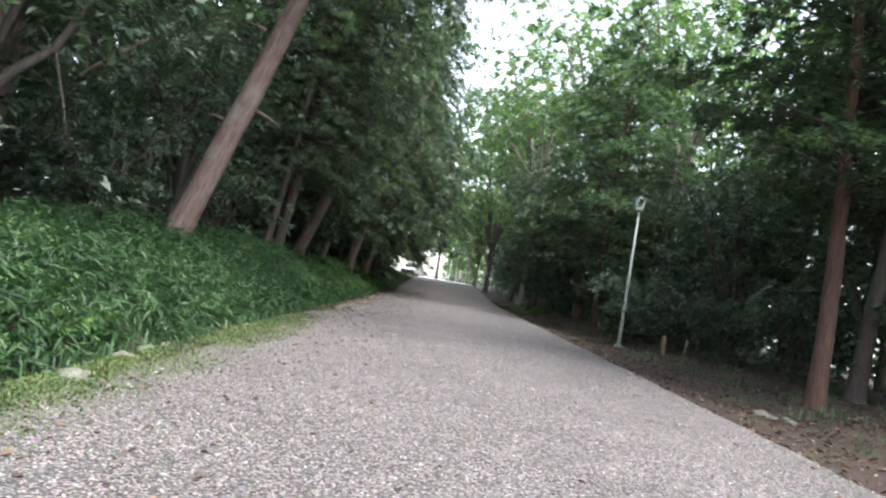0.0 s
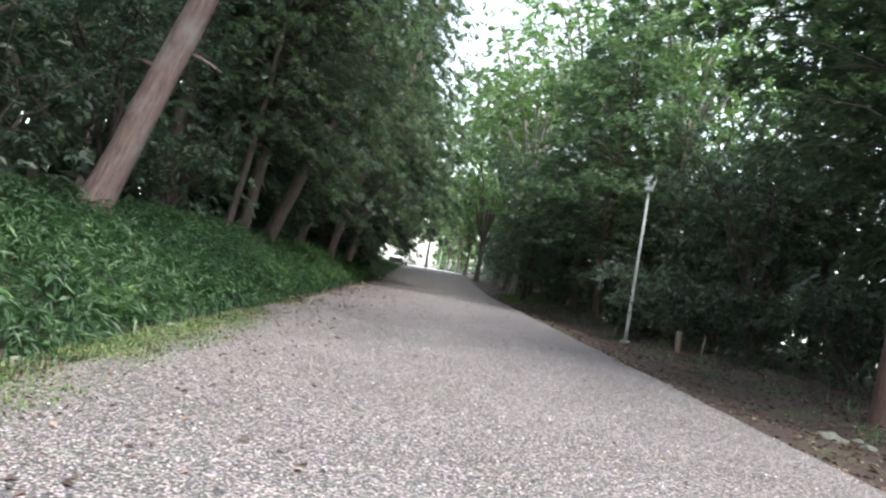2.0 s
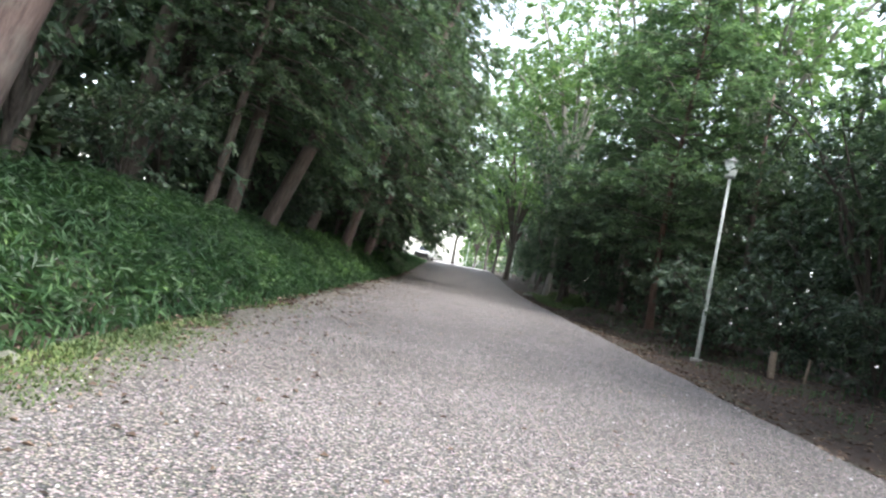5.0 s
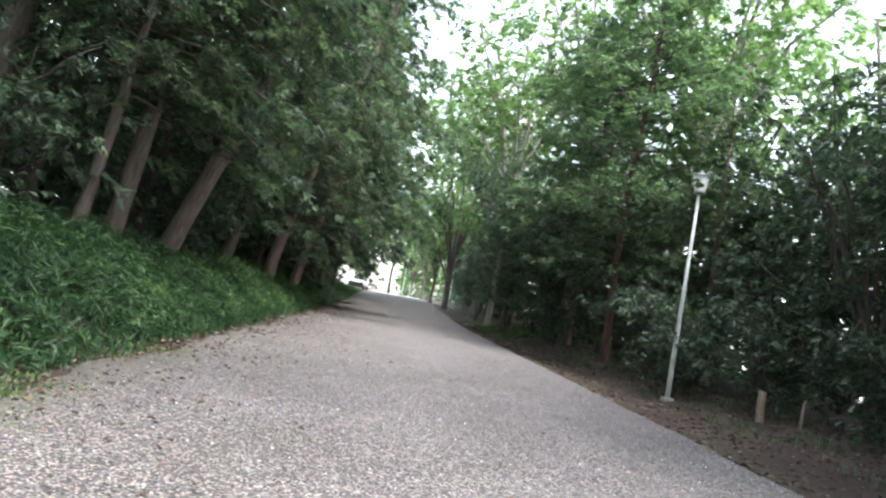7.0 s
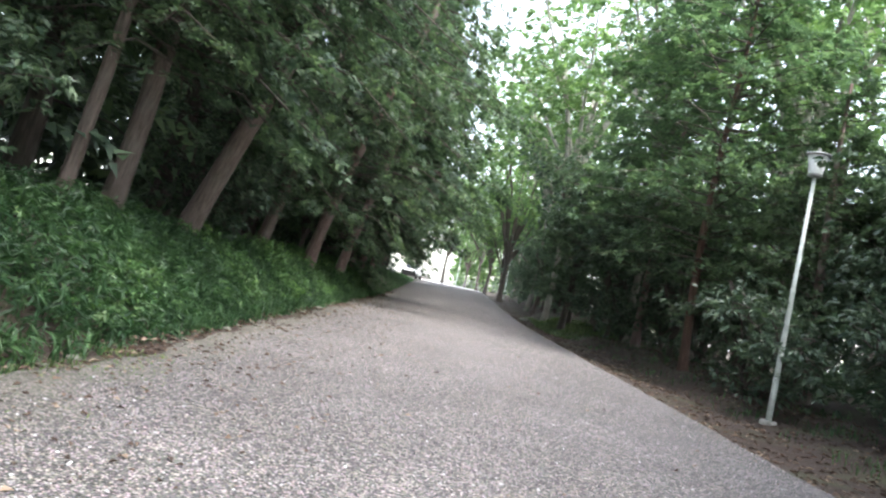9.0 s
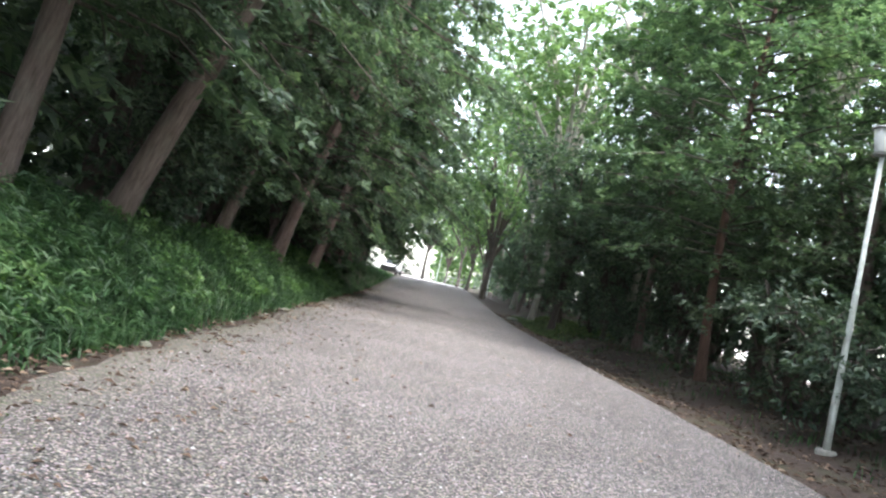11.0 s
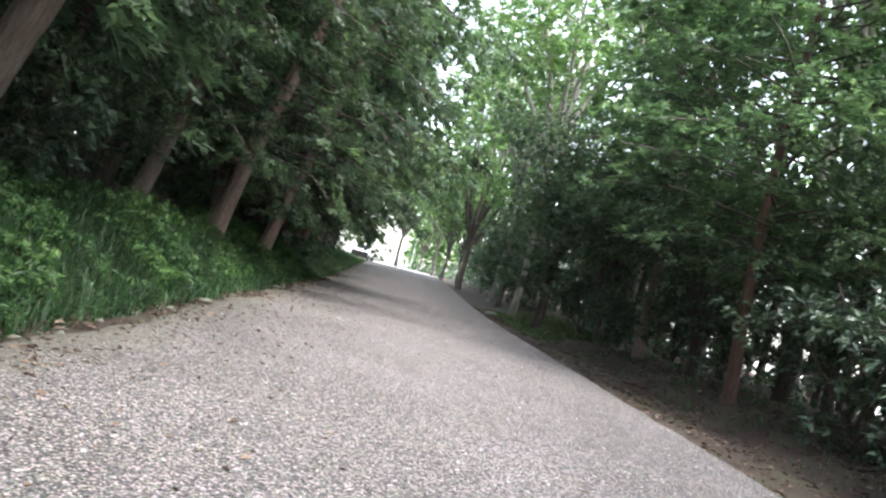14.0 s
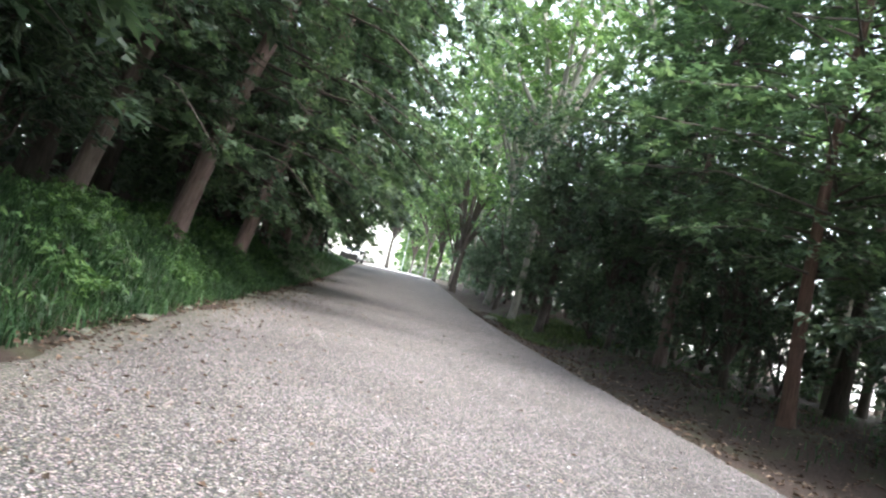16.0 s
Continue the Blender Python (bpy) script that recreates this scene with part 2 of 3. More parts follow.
def ground_z(x, y):
    x, y = np.asarray(x, float), np.asarray(y, float)
    bank = np.interp(x, PROFILE_X, PROFILE_Z)
    fade = 1 - 0.75 * smoothstep(60, 85, y) * (x < 0)
    lump = 0.05 * np.sin(x * 1.7 + y * 0.9) * np.sin(y * 0.53 - x) * ((x < -3.3) | (x > 4.8))
    swell = 0.25 * smoothstep(6.6, 7.6, x) * smoothstep(29, 34, y)
    near = 0.38 * smoothstep(-4.0, -5.4, x) * (1 - smoothstep(7, 14, y))
    return np.where(x < -3.2, bank * fade, bank) - near + swell + lump + rise(y)


# ---------------------------------------------------------------- ground and path
def axis(parts):
    return np.unique(np.concatenate([np.linspace(a, b, k) for a, b, k in parts]).round(4))


def sheet(xs, ys, zfun):
    gx, gy = np.meshgrid(xs, ys)
    verts = np.stack([gx, gy, zfun(gx, gy)], -1).reshape(-1, 3)
    w = len(xs)
    faces = [(r * w + c, r * w + c + 1, r * w + w + c + 1, r * w + w + c) for r in range(len(ys) - 1) for c in range(w - 1)]
    return verts, faces


v, f = sheet(axis([(-900, -40, 6), (-40, -8, 12), (-8, -2.6, 28), (-2.6, 4.2, 4), (4.2, 9, 22), (9, 40, 12), (40, 900, 6)]),
             axis([(-900, -20, 6), (-20, 0, 12), (0, 60, 90), (60, 110, 30), (110, 1500, 8)]), ground_z)
tagged(new("ground", mesh_from("ground", v, f, SOIL, True)), "brown woodland soil with leaf litter and a low bank", "ground", kind="structure")

rng = np.random.default_rng(4)


def path_z(x, y):
    crown = 0.03 * (1 - ((x - 0.8) / 3.7) ** 2)
    return rise(y) + crown + 0.008 * np.sin(x * 3.1 + y) * np.sin(y * 2.3)


xs, ys = np.linspace(-2.9, 4.45, 50), axis([(-12, 60, 180), (60, 100, 60)])
gx, gy = np.meshgrid(xs, ys)
wob = 0.10 * np.sin(gy * 1.3) * np.sin(gy * 0.37 + 1) + 0.05 * np.sin(gy * 4.1) + 0.02 * np.sin(gy * 13.7)
e = np.clip((np.abs(gx - 0.775) - 3.2) / 0.475, 0, 1)
px = gx + np.where(gx < 0, 1.6, 0.35) * wob * e
edge_drop = np.where(np.abs(gx - 0.775) > 3.6, -0.09, 0.0)
pz = path_z(gx, gy) + edge_drop
verts = np.stack([px, gy, pz], -1).reshape(-1, 3)
w = len(xs)
faces = [(r * w + c, r * w + c + 1, r * w + w + c + 1, r * w + w + c) for r in range(len(ys) - 1) for c in range(w - 1)]
tagged(new("road", mesh_from("gravel_path", verts, faces, GRAVEL, True)), "wide pale grey crushed gravel path with mossy edge", "path", kind="structure")

# pale open yard where the woods end
v, f = sheet(np.linspace(-60, 5.2, 26), np.linspace(98, 260, 30), lambda x, y: rise(y) + 0.035 + 0 * x)
tagged(new("pavement", mesh_from("yard", v, f, plain_material("pale_yard", (0.62, 0.6, 0.56), 0.9, wear=0.2, scale=2), True)), "pale open yard beyond the woods", "yard", kind="structure")

v, f = sheet(np.linspace(23, 90, 20), np.linspace(-10, 130, 40), lambda x, y: ground_z(x, y) + 0.03)
tagged(new("pavement", mesh_from("open_lot", v, f, bpy.data.materials["pale_yard"], True)), "pale open lot glimpsed behind the verge trees", "yard", kind="structure")


# ---------------------------------------------------------------- foliage
def spray_leaves(rng, anchor, out, count, length, width, spread, droop, flat):
    """Fans of small leaves that start at each anchor and point along out."""
    m = len(anchor)
    a = np.repeat(anchor, count, 0)
    o = np.repeat(unit(out), count, 0)
    up = unit(np.array([0, 0, 1.0]) + rng.normal(0, flat, (m * count, 3)))
    side = unit(np.cross(o, up))
    ang = rng.uniform(-1, 1, (m * count, 1)) * spread
    d = o * np.cos(ang) + side * np.sin(ang) + np.array([0, 0, -1.0]) * rng.uniform(0, droop, (m * count, 1))
    start = a + o * rng.uniform(-0.1, 0.35, (m * count, 1)) * length * 1.6 + rng.normal(0, length * 0.22, (m * count, 3))
    s = rng.uniform(0.6, 1.3, m * count)
    return leaf_arrays(start, d, up, length * s, width * s)


def frond_needles(rng, anchor, out, count, length, width, droop, flat):
    """Feathery flat fronds: narrow scale sprays set to both sides of a rib, one triangle each."""
    m = len(anchor)
    o = unit(out)
    up = unit(np.array([0, 0, 1.0]) + rng.normal(0, flat, (m, 3)))
    side = unit(np.cross(o, up))
    rib = rng.uniform(0.15, 0.4, (m, 1, 1)) * length / 0.2
    q = np.tile(np.linspace(0, 1, count), (m, 1))[:, :, None]
    sgn = np.tile(np.where(np.arange(count) % 2, 1.0, -1.0), (m, 1))[:, :, None]
    ang = rng.uniform(0.35, 1.25, (m, count, 1))
    o3, s3, u3 = o[:, None], side[:, None], up[:, None]
    sag = np.array([0, 0, -1.0]) * droop
    base = anchor[:, None] + o3 * rib * q + sag * rib * q * q + rng.normal(0, 0.04, (m, count, 3))
    d = unit(o3 * np.cos(ang) + s3 * sgn * np.sin(ang) + u3 * rng.normal(0, 0.3, (m, count, 1)) + sag * rng.uniform(0.2, 1.0, (m, count, 1)))
    ln = length * (1.1 - 0.55 * q) * rng.uniform(0.7, 1.25, (m, count, 1))
    w = unit(np.cross(u3 + 0 * d, d)) * width * 0.5
    v = np.stack([base - w, base + w, base + d * ln], 2).reshape(-1, 3)
    return v, np.arange(m * count * 3).reshape(-1, 3).tolist()


def conifer_crown(seed, height, low, radius, branches, sprays, count, length, width, sags=(0.3, 0.65), flat=0.35, fan=0.2, leaf=CYPRESS):
    """Cypress crown: drooping flat fans on whorled branches. Returns leaves and limbs."""
    rng = np.random.default_rng(seed)
    A, O, lv, lf = [], [], [], []
    for i in range(branches):
        u = (i + rng.random()) / branches
        h = low + (height - low) * u ** 1.05
        L = max(0.5, radius * (1 - u ** 2.6) * rng.uniform(0.6, 1.05) * (0.75 + 0.5 * min(1, u * 4)))
        az = rng.uniform(0, 2 * math.pi)
        o = np.array([math.cos(az), math.sin(az), 0])
        sd = np.array([-o[1], o[0], 0])
        lift, sag = rng.uniform(0.05, 0.35), rng.uniform(*sags)
        pt = lambda s: o * L * s + np.array([0, 0, h + L * (lift * s - sag * s * s)])
        tube([pt(s) for s in (0, 0.5, 1)], [0.035, 0.022, 0.006], 3, lv, lf)
        k = max(4, int(sprays * L / radius))
        s = rng.uniform(0.04, 1.02, k) ** 0.75
        lat = rng.normal(0, fan, k) * L * (1.15 - s)
        A.append(np.stack([pt(q) for q in s]) + sd * lat[:, None] + rng.normal(0, 0.12, (k, 3)))
        O.append(o * rng.uniform(0.2, 1.0, (k, 1)) + sd * (np.sign(lat) * rng.uniform(0.1, 1.2, k))[:, None] + np.array([0, 0, -1.0]) * rng.uniform(-0.1, 0.35, (k, 1)))
    v, f = frond_needles(rng, np.concatenate(A), np.concatenate(O), count, length, width, 0.75 * sags[1], flat)
    return mesh_from("cypress_crown", v, f, leaf), mesh_from("cypress_limbs", lv, lf, BARK_DARK, True)


def broad_crown(seed, low, height, radius, limbs, twigs, count, length, width, leaf, bark, fork=0.9):
    """Forking limbs that end in clusters of leaves in loose tiers, with gaps between them."""
    rng = np.random.default_rng(seed)
    lv, lf, ends = [], [], []
    for i in range(limbs):
        az = 2 * math.pi * i / limbs + rng.uniform(-0.5, 0.5)
        reach = radius * rng.uniform(0.45, 1.0)
        top = low + (height - low) * rng.uniform(0.45, 1.0)
        start = np.array([0, 0, low * rng.uniform(0.75, 1.0)])
        end = np.array([math.cos(az) * reach, math.sin(az) * reach, top])
        bend = np.array([0, 0, (top - low) * 0.18])
        pts = [start + (end - start) * s + bend * math.sin(s * math.pi) * rng.uniform(0.3, 1.2) + rng.normal(0, 0.12, 3) * s for s in np.linspace(0, 1, 7)]
        r0 = 0.11 * fork
        tube(pts, np.linspace(r0, 0.02, 7), 5, lv, lf)
        for j in range(7):
            b = pts[rng.integers(2, 7)]
            d = unit(rng.normal(0, 1, 3) + np.array([math.cos(az), math.sin(az), 0.5]) * 0.7)
            L = rng.uniform(0.8, 2.0) * radius / 4
            q = [b + d * L * s + np.array([0, 0, -0.1 * s * s * L]) for s in (0, 0.5, 1)]
            tube(q, [0.035 * fork, 0.02, 0.006], 3, lv, lf)
            ends += [q[1], q[2], q[2]]
        ends.append(pts[-1])
    ends = np.asarray(ends)
    pick = ends[rng.integers(0, len(ends), twigs)]
    off = rng.normal(0, 1, (twigs, 3)) * np.array([0.16, 0.16, 0.07]) * radius
    anchor = pick + off
    out = unit(off + rng.normal(0, 0.25, (twigs, 3)))
    out[:, 2] *= 0.4
    v, f = spray_leaves(rng, anchor, out, count, length, width, 1.2, 0.45, 0.45)
    return mesh_from("leaf_crown", v, f, leaf), mesh_from("crown_limbs", lv, lf, bark, True)


def trunk_mesh(seed, diameter, height, bark, bow=0.2, flare=1.35):
    rng = np.random.default_rng(seed)
    rings = 22
    z = np.linspace(0, 1, rings) ** 1.3 * (height + 0.4) - 0.4
    ph = rng.uniform(0, 6, 4)
    path = np.stack([bow * np.sin(z * 0.35 + ph[0]) - bow * math.sin(ph[0]), bow * np.sin(z * 0.28 + ph[1]) - bow * math.sin(ph[1]), z], 1)
    rad = diameter / 2 * (1 - 0.75 * np.clip(z, 0, None) / height) * (1 + (flare - 1) * np.exp(-np.clip(z, 0, None) / 0.35))
    v, f = [], []
    tube(path, rad, 14, v, f, 0.14, rng)
    return mesh_from("trunk", v, f, bark, True)


CROWNS = {
    "cypress_a": conifer_crown(11, 15, 2.6, 3.9, 150, 20, 17, 0.17, 0.075, (0.18, 0.45), 0.4),
    "cypress_b": conifer_crown(12, 15, 2.2, 3.7, 145, 20, 17, 0.17, 0.075, (0.2, 0.5), 0.4),
    "cypress_tiers": conifer_crown(14, 14, 2.2, 3.8, 120, 30, 16, 0.2, 0.09, (0.1, 0.3), 0.14, 0.26, CYPRESS_LIT),
    "cypress_dense": conifer_crown(15, 15, 2.0, 4.4, 150, 18, 15, 0.26, 0.125, (0.2, 0.5), 0.4),
    "cypress_back": conifer_crown(13, 16, 1.4, 3.9, 64, 13, 13, 0.36, 0.13),
    "bright_a": broad_crown(21, 6.5, 14.5, 5.0, 11, 900, 9, 0.27, 0.14, BROAD, BARK_PALE, 0.95),
    "bright_b": broad_crown(22, 3.0, 12.5, 4.2, 11, 850, 9, 0.27, 0.15, BROAD, BARK_DARK),
    "green_a": broad_crown(23, 1.6, 8.0, 3.2, 10, 740, 9, 0.215, 0.1, EVERGREEN, BARK_DARK),
    "green_b": broad_crown(24, 1.0, 6.5, 2.8, 9, 680, 9, 0.215, 0.1, EVERGREEN, BARK_DARK),
    "green_dense": broad_crown(25, 1.2, 8.6, 4.0, 14, 1500, 9, 0.2, 0.1, EVERGREEN, BARK_DARK),
    "shrub_a": broad_crown(31, 0.25, 2.4, 1.5, 7, 420, 8, 0.17, 0.075, EVERGREEN, BARK_DARK, 0.35),
    "shrub_b": broad_crown(32, 0.25, 3.2, 1.8, 7, 460, 8, 0.18, 0.08, EVERGREEN, BARK_DARK, 0.35),
}
serial = [100]


def tree(name, x, y, diameter, height, crown, size=1.0, lean=0.0, tip=0.0, bark=BARK_RED, turn=0.0, label="", category="tree", group="", sink=0.0, low=None):
    """A tree on the ground: an Empty with trunk, limbs and crown."""
    serial[0] += 1
    z = float(ground_z(x, y)) - sink
    ob = new(name)
    ob.matrix_world = pose(x, y, z, tip, lean, 0)
    tagged(ob, label, category, group)
    if diameter:
        part(ob, "trunk", trunk_mesh(serial[0], diameter, height, bark))
    for nm, me in zip(("crown", "limbs"), CROWNS[crown]):
        o = part(ob, nm, me)
        o.matrix_basis = pose(0, 0, low or 0, 0, 0, turn) @ Matrix.Diagonal((size, size, size, 1))
    return ob


# bank side: leaning cypresses over the path
CY = "leaning reddish-barked cypress with drooping dark fans on grassy bank"
ROW_LEFT = "cypresses on the bank"
for x, y, d, h, cr, s, lean, tip, turn, low in (
        (-5.2, 14.2, 0.5, 15, "cypress_a", 1.0, 15.5, 0, 30, 3.4),
        (-5.5, 22.9, 0.22, 12, "cypress_b", 0.8, 8, 0, 10, 1.2),
        (-5.45, 24.3, 0.36, 15, "cypress_b", 1.0, 10, 0, 80, 0.4),
        (-5.5, 28.0, 0.46, 15, "cypress_a", 0.95, 16, 0, 140, 1.0),
        (-6.1, 31.2, 0.22, 10, "cypress_b", 0.7, 6, 0, 60, 0.9),
        (-5.65, 34.8, 0.36, 15, "cypress_b", 1.0, 8, 0, 200, -0.2),
        (-4.65, 37.7, 0.44, 15, "cypress_a", 1.15, 13, 0, 250, -1.2),
        (-4.35, 43.2, 0.40, 15, "cypress_dense", 1.1, 9, 0, 310, -0.8),
        (-4.7, 49.0, 0.42, 15, "cypress_dense", 1.15, 7, 0, 20, -0.6),
        (-5.0, 56.0, 0.42, 15, "cypress_dense", 1.2, 6, 0, 70, -0.6),
        (-5.2, 65.0, 0.42, 15, "cypress_dense", 1.25, 6, 0, 120, -0.6), (-5.6, 76.0, 0.42, 15, "cypress_dense", 1.3, 7, 0, 220, -0.6)):
    made = tree("cypress_tree", x, y, d, h, cr, s, lean, tip, BARK_GREY if 20 < y < 36 else BARK_RED, turn, CY, group=ROW_LEFT, low=low)
    if d == 0.5:
        for za, ang, L in ((3.1, 10, 0.75), (2.7, 150, 0.6), (4.6, 200, 0.3), (5.3, -40, 0.25)):
            c, q = math.cos(radians(ang)), math.sin(radians(ang))
            sv, sf = [], []
            tube([(c * 0.12, q * 0.12, za), (c * (0.12 + L / 2), q * (0.12 + L / 2), za + 0.02), (c * (0.12 + L), q * (0.12 + L), za - 0.04 * L)], [0.05, 0.03, 0.012], 7, sv, sf)
            part(made, "dead_branch", mesh_from("dead_branch", sv, sf, BARK_RED, True), "broken dead branch stub")
for x, y, d, cr, s, turn, low in (
        (-7.6, 11.6, 0.55, "cypress_b", 1.0, 0, 1.0), (-7.4, 6.0, 0.5, "cypress_b", 1.0, 60, 0.6), (-7.1, 22.6, 0.5, "cypress_a", 0.95, 100, 1.6),
        (-7.8, 25.6, 0.45, "cypress_back", 1.05, 130, 0), (-7.2, 30.5, 0.5, "cypress_back", 1.0, 200, 0.4), (-6.9, 36.0, 0.5, "cypress_back", 1.0, 260, 0.8),
        (-8.0, 42.0, 0.45, "cypress_back", 1.05, 300, -0.5), (-7.6, 50.0, 0.45, "cypress_back", 1.1, 340, -0.5), (-7.6, 58.0, 0.45, "cypress_back", 1.1, 20, -0.5),
        (11.4, 24.0, 0.4, "cypress_back", 0.6, 15, 0), (11.6, 30.8, 0.4, "cypress_back", 0.6, 95, 0), (10.2, 37.6, 0.4, "cypress_back", 0.55, 160, 0), (11.2, 45.5, 0.4, "cypress_back", 0.65, 220, 0), (12.2, 17.5, 0.4, "cypress_back", 1.0, 280, 0), (11.4, 54.0, 0.4, "cypress_back", 1.0, 330, 0),
        (-9.0, 78.0, 0.45, "cypress_back", 1.1, 150, -1.2), (-11.5, 88.0, 0.45, "cypress_back", 1.1, 10, -1.2)):
    tree("cypress_tree", x, y, d, 15 * min(1, s), cr, s, 3 if x < 0 else 0, 0, BARK_DARK, turn, "dark tall cypress standing deeper in the wood", group="cypresses deeper in the wood", low=low)
EV = "dark glossy-leaved evergreen tree with low crown in undergrowth"
for x, y, cr, s, turn in ((-6.6, 9.6, "green_a", 0.95, 20), (-6.4, 17.2, "green_b", 0.85, 150), (-5.6, 40.6, "green_b", 0.85, 210), (-5.0, 51.5, "green_b", 0.75, 250), (-5.6, 59.0, "green_b", 0.8, 300), (-5.4, 66.5, "green_b", 0.8, 20)):
    tree("evergreen_tree", x, y, 0.16, 4 * s, cr, s, 4, 0, BARK_DARK, turn, EV, group="evergreens in the undergrowth")

# verge side
for x, y, d, cr, s, turn, low, bark in (
        (7.75, 14.7, 0.36, "cypress_tiers", 1.05, 15, 1.9, BARK_BROWN), (9.4, 16.2, 0.38, "cypress_tiers", 1.0, 75, 1.8, BARK_DARK), (7.62, 35.05, 0.27, "cypress_tiers", 1.1, 130, 0.3, BARK_BROWN),
        (9.5, 31.4, 0.28, "cypress_tiers", 0.6, 190, -0.2, BARK_RED), (8.2, 43.0, 0.33, "cypress_tiers", 1.1, 230, 0.6, BARK_RED), (12.3, 25.6, 0.3, "cypress_tiers", 0.95, 280, 0.2, BARK_RED),
        (6.9, 54.0, 0.35, "cypress_tiers", 0.68, 330, 0.2, BARK_DARK)):
    tree("cypress_tree", x, y, d, 14 * min(1, s), cr, s, 0, 0, bark, turn, "slender upright cypress with reddish trunk beside the path", group="cypresses beside the verge", low=low)
BR = "tall broadleaf tree with pale forked limbs and bright leaves"
for x, y, d, cr, s, turn, bark in (
        (11.7, 40.0, 0.55, "bright_a", 1.45, 0, BARK_PALE), (8.6, 46.5, 0.4, "bright_a", 1.45, 70, BARK_PALE), (13.5, 22.0, 0.33, "bright_a", 1.35, 140, BARK_PALE),
        (5.2, 80.0, 0.5, "bright_b", 1.45, 200, BARK_DARK), (4.9, 100.0, 0.4, "bright_b", 1.4, 110, BARK_DARK), (-0.3, 122.0, 0.5, "bright_b", 1.75, 160, BARK_DARK), (6.9, 61.0, 0.42, "bright_a", 1.6, 200, BARK_PALE), (7.0, 72.0, 0.4, "bright_a", 1.5, 260, BARK_PALE), (7.6, 92.0, 0.4, "bright_a", 1.7, 30, BARK_PALE), (9.4, 85.0, 0.35, "bright_b", 1.2, 300, BARK_DARK),
        (10.5, 11.5, 0.4, "bright_a", 1.15, 20, BARK_PALE),
        (4.4, 112.0, 0.35, "bright_b", 1.7, 20, BARK_DARK), (6.4, 97.0, 0.35, "bright_b", 1.1, 45, BARK_DARK), (3.4, 136.0, 0.35, "bright_b", 1.1, 95, BARK_DARK),
        (12.6, 58.0, 0.3, "bright_b", 1.0, 10, BARK_DARK)):
    tree("broadleaf_tree", x, y, d, 9 * s if cr == "bright_a" else 7 * s, cr, s, 0, 0, bark, turn, BR, group="broadleaf trees beyond the verge")
for x, y, cr, s, turn in ((9.6, 24.0, "green_a", 0.85, 20), (10.8, 29.6, "green_b", 0.85, 80), (10.6, 33.0, "green_a", 0.9, 130), (8.7, 40.0, "green_b", 0.9, 180), (8.0, 47.5, "green_a", 0.95, 220),
                          (9.2, 50.0, "green_dense", 1.1, 260), (11.5, 18.0, "green_a", 0.9, 340),
                          (8.8, 65.0, "green_a", 1.2, 95), (8.0, 71.0, "green_b", 1.1, 150), (9.6, 79.0, "green_b", 1.1, 50)):
    tree("evergreen_tree", x, y, 0.2, 4 * s, cr, s, 0, 0, BARK_DARK, turn, EV, group="evergreens beyond the verge")
tree("evergreen_tree", 7.7, 56.5, 0.32, 6, "green_dense", 1.05, 0, 0, BARK_DARK, 300, EV, group="evergreens beyond the verge", low=1.9)
SH = "low dark evergreen shrub with glossy leaves at the wood's edge"
for x, y, cr, s, turn in ((7.6, 28.6, "shrub_a", 0.95, 0), (8.4, 25.6, "shrub_a", 0.9, 60), (8.8, 22.2, "shrub_b", 0.75, 110), (7.9, 31.2, "shrub_b", 0.95, 160), (9.6, 19.2, "shrub_b", 0.8, 210),
                          (8.9, 37.8, "shrub_b", 0.8, 250), (8.9, 41.8, "shrub_b", 0.95, 300), (8.0, 44.6, "shrub_a", 0.9, 340), (7.9, 49.6, "shrub_b", 1.0, 20), (10.6, 15.0, "shrub_b", 0.9, 70),
                          (10.6, 26.5, "shrub_b", 1.1, 170), (11.5, 22.0, "shrub_b", 1.1, 40), (7.8, 63.0, "shrub_b", 1.2, 10), (8.4, 68.0, "shrub_b", 1.3, 80), (7.4, 75.0, "shrub_b", 1.2, 140), (7.6, 83.0, "shrub_b", 1.3, 200)):
    tree("shrub", x, y, 0, 0, cr, s, 0, 0, BARK_DARK, turn, SH, "shrub", "shrubs along the verge")
for x, y, cr, s, turn in ((-6.2, 12.8, "shrub_a", 0.9, 0), (-6.3, 20.6, "shrub_b", 0.8, 80), (-5.6, 29.2, "shrub_a", 0.9, 150), (-6.2, 33.0, "shrub_b", 0.9, 210), (-5.6, 45.8, "shrub_b", 1.0, 250), (-6.8, 7.0, "shrub_b", 0.9, 330)):
    tree("shrub", x, y, 0, 0, cr, s, 0, 0, BARK_DARK, turn, "dark evergreen shrub under the cypresses on the bank", "shrub", "shrubs on the bank")


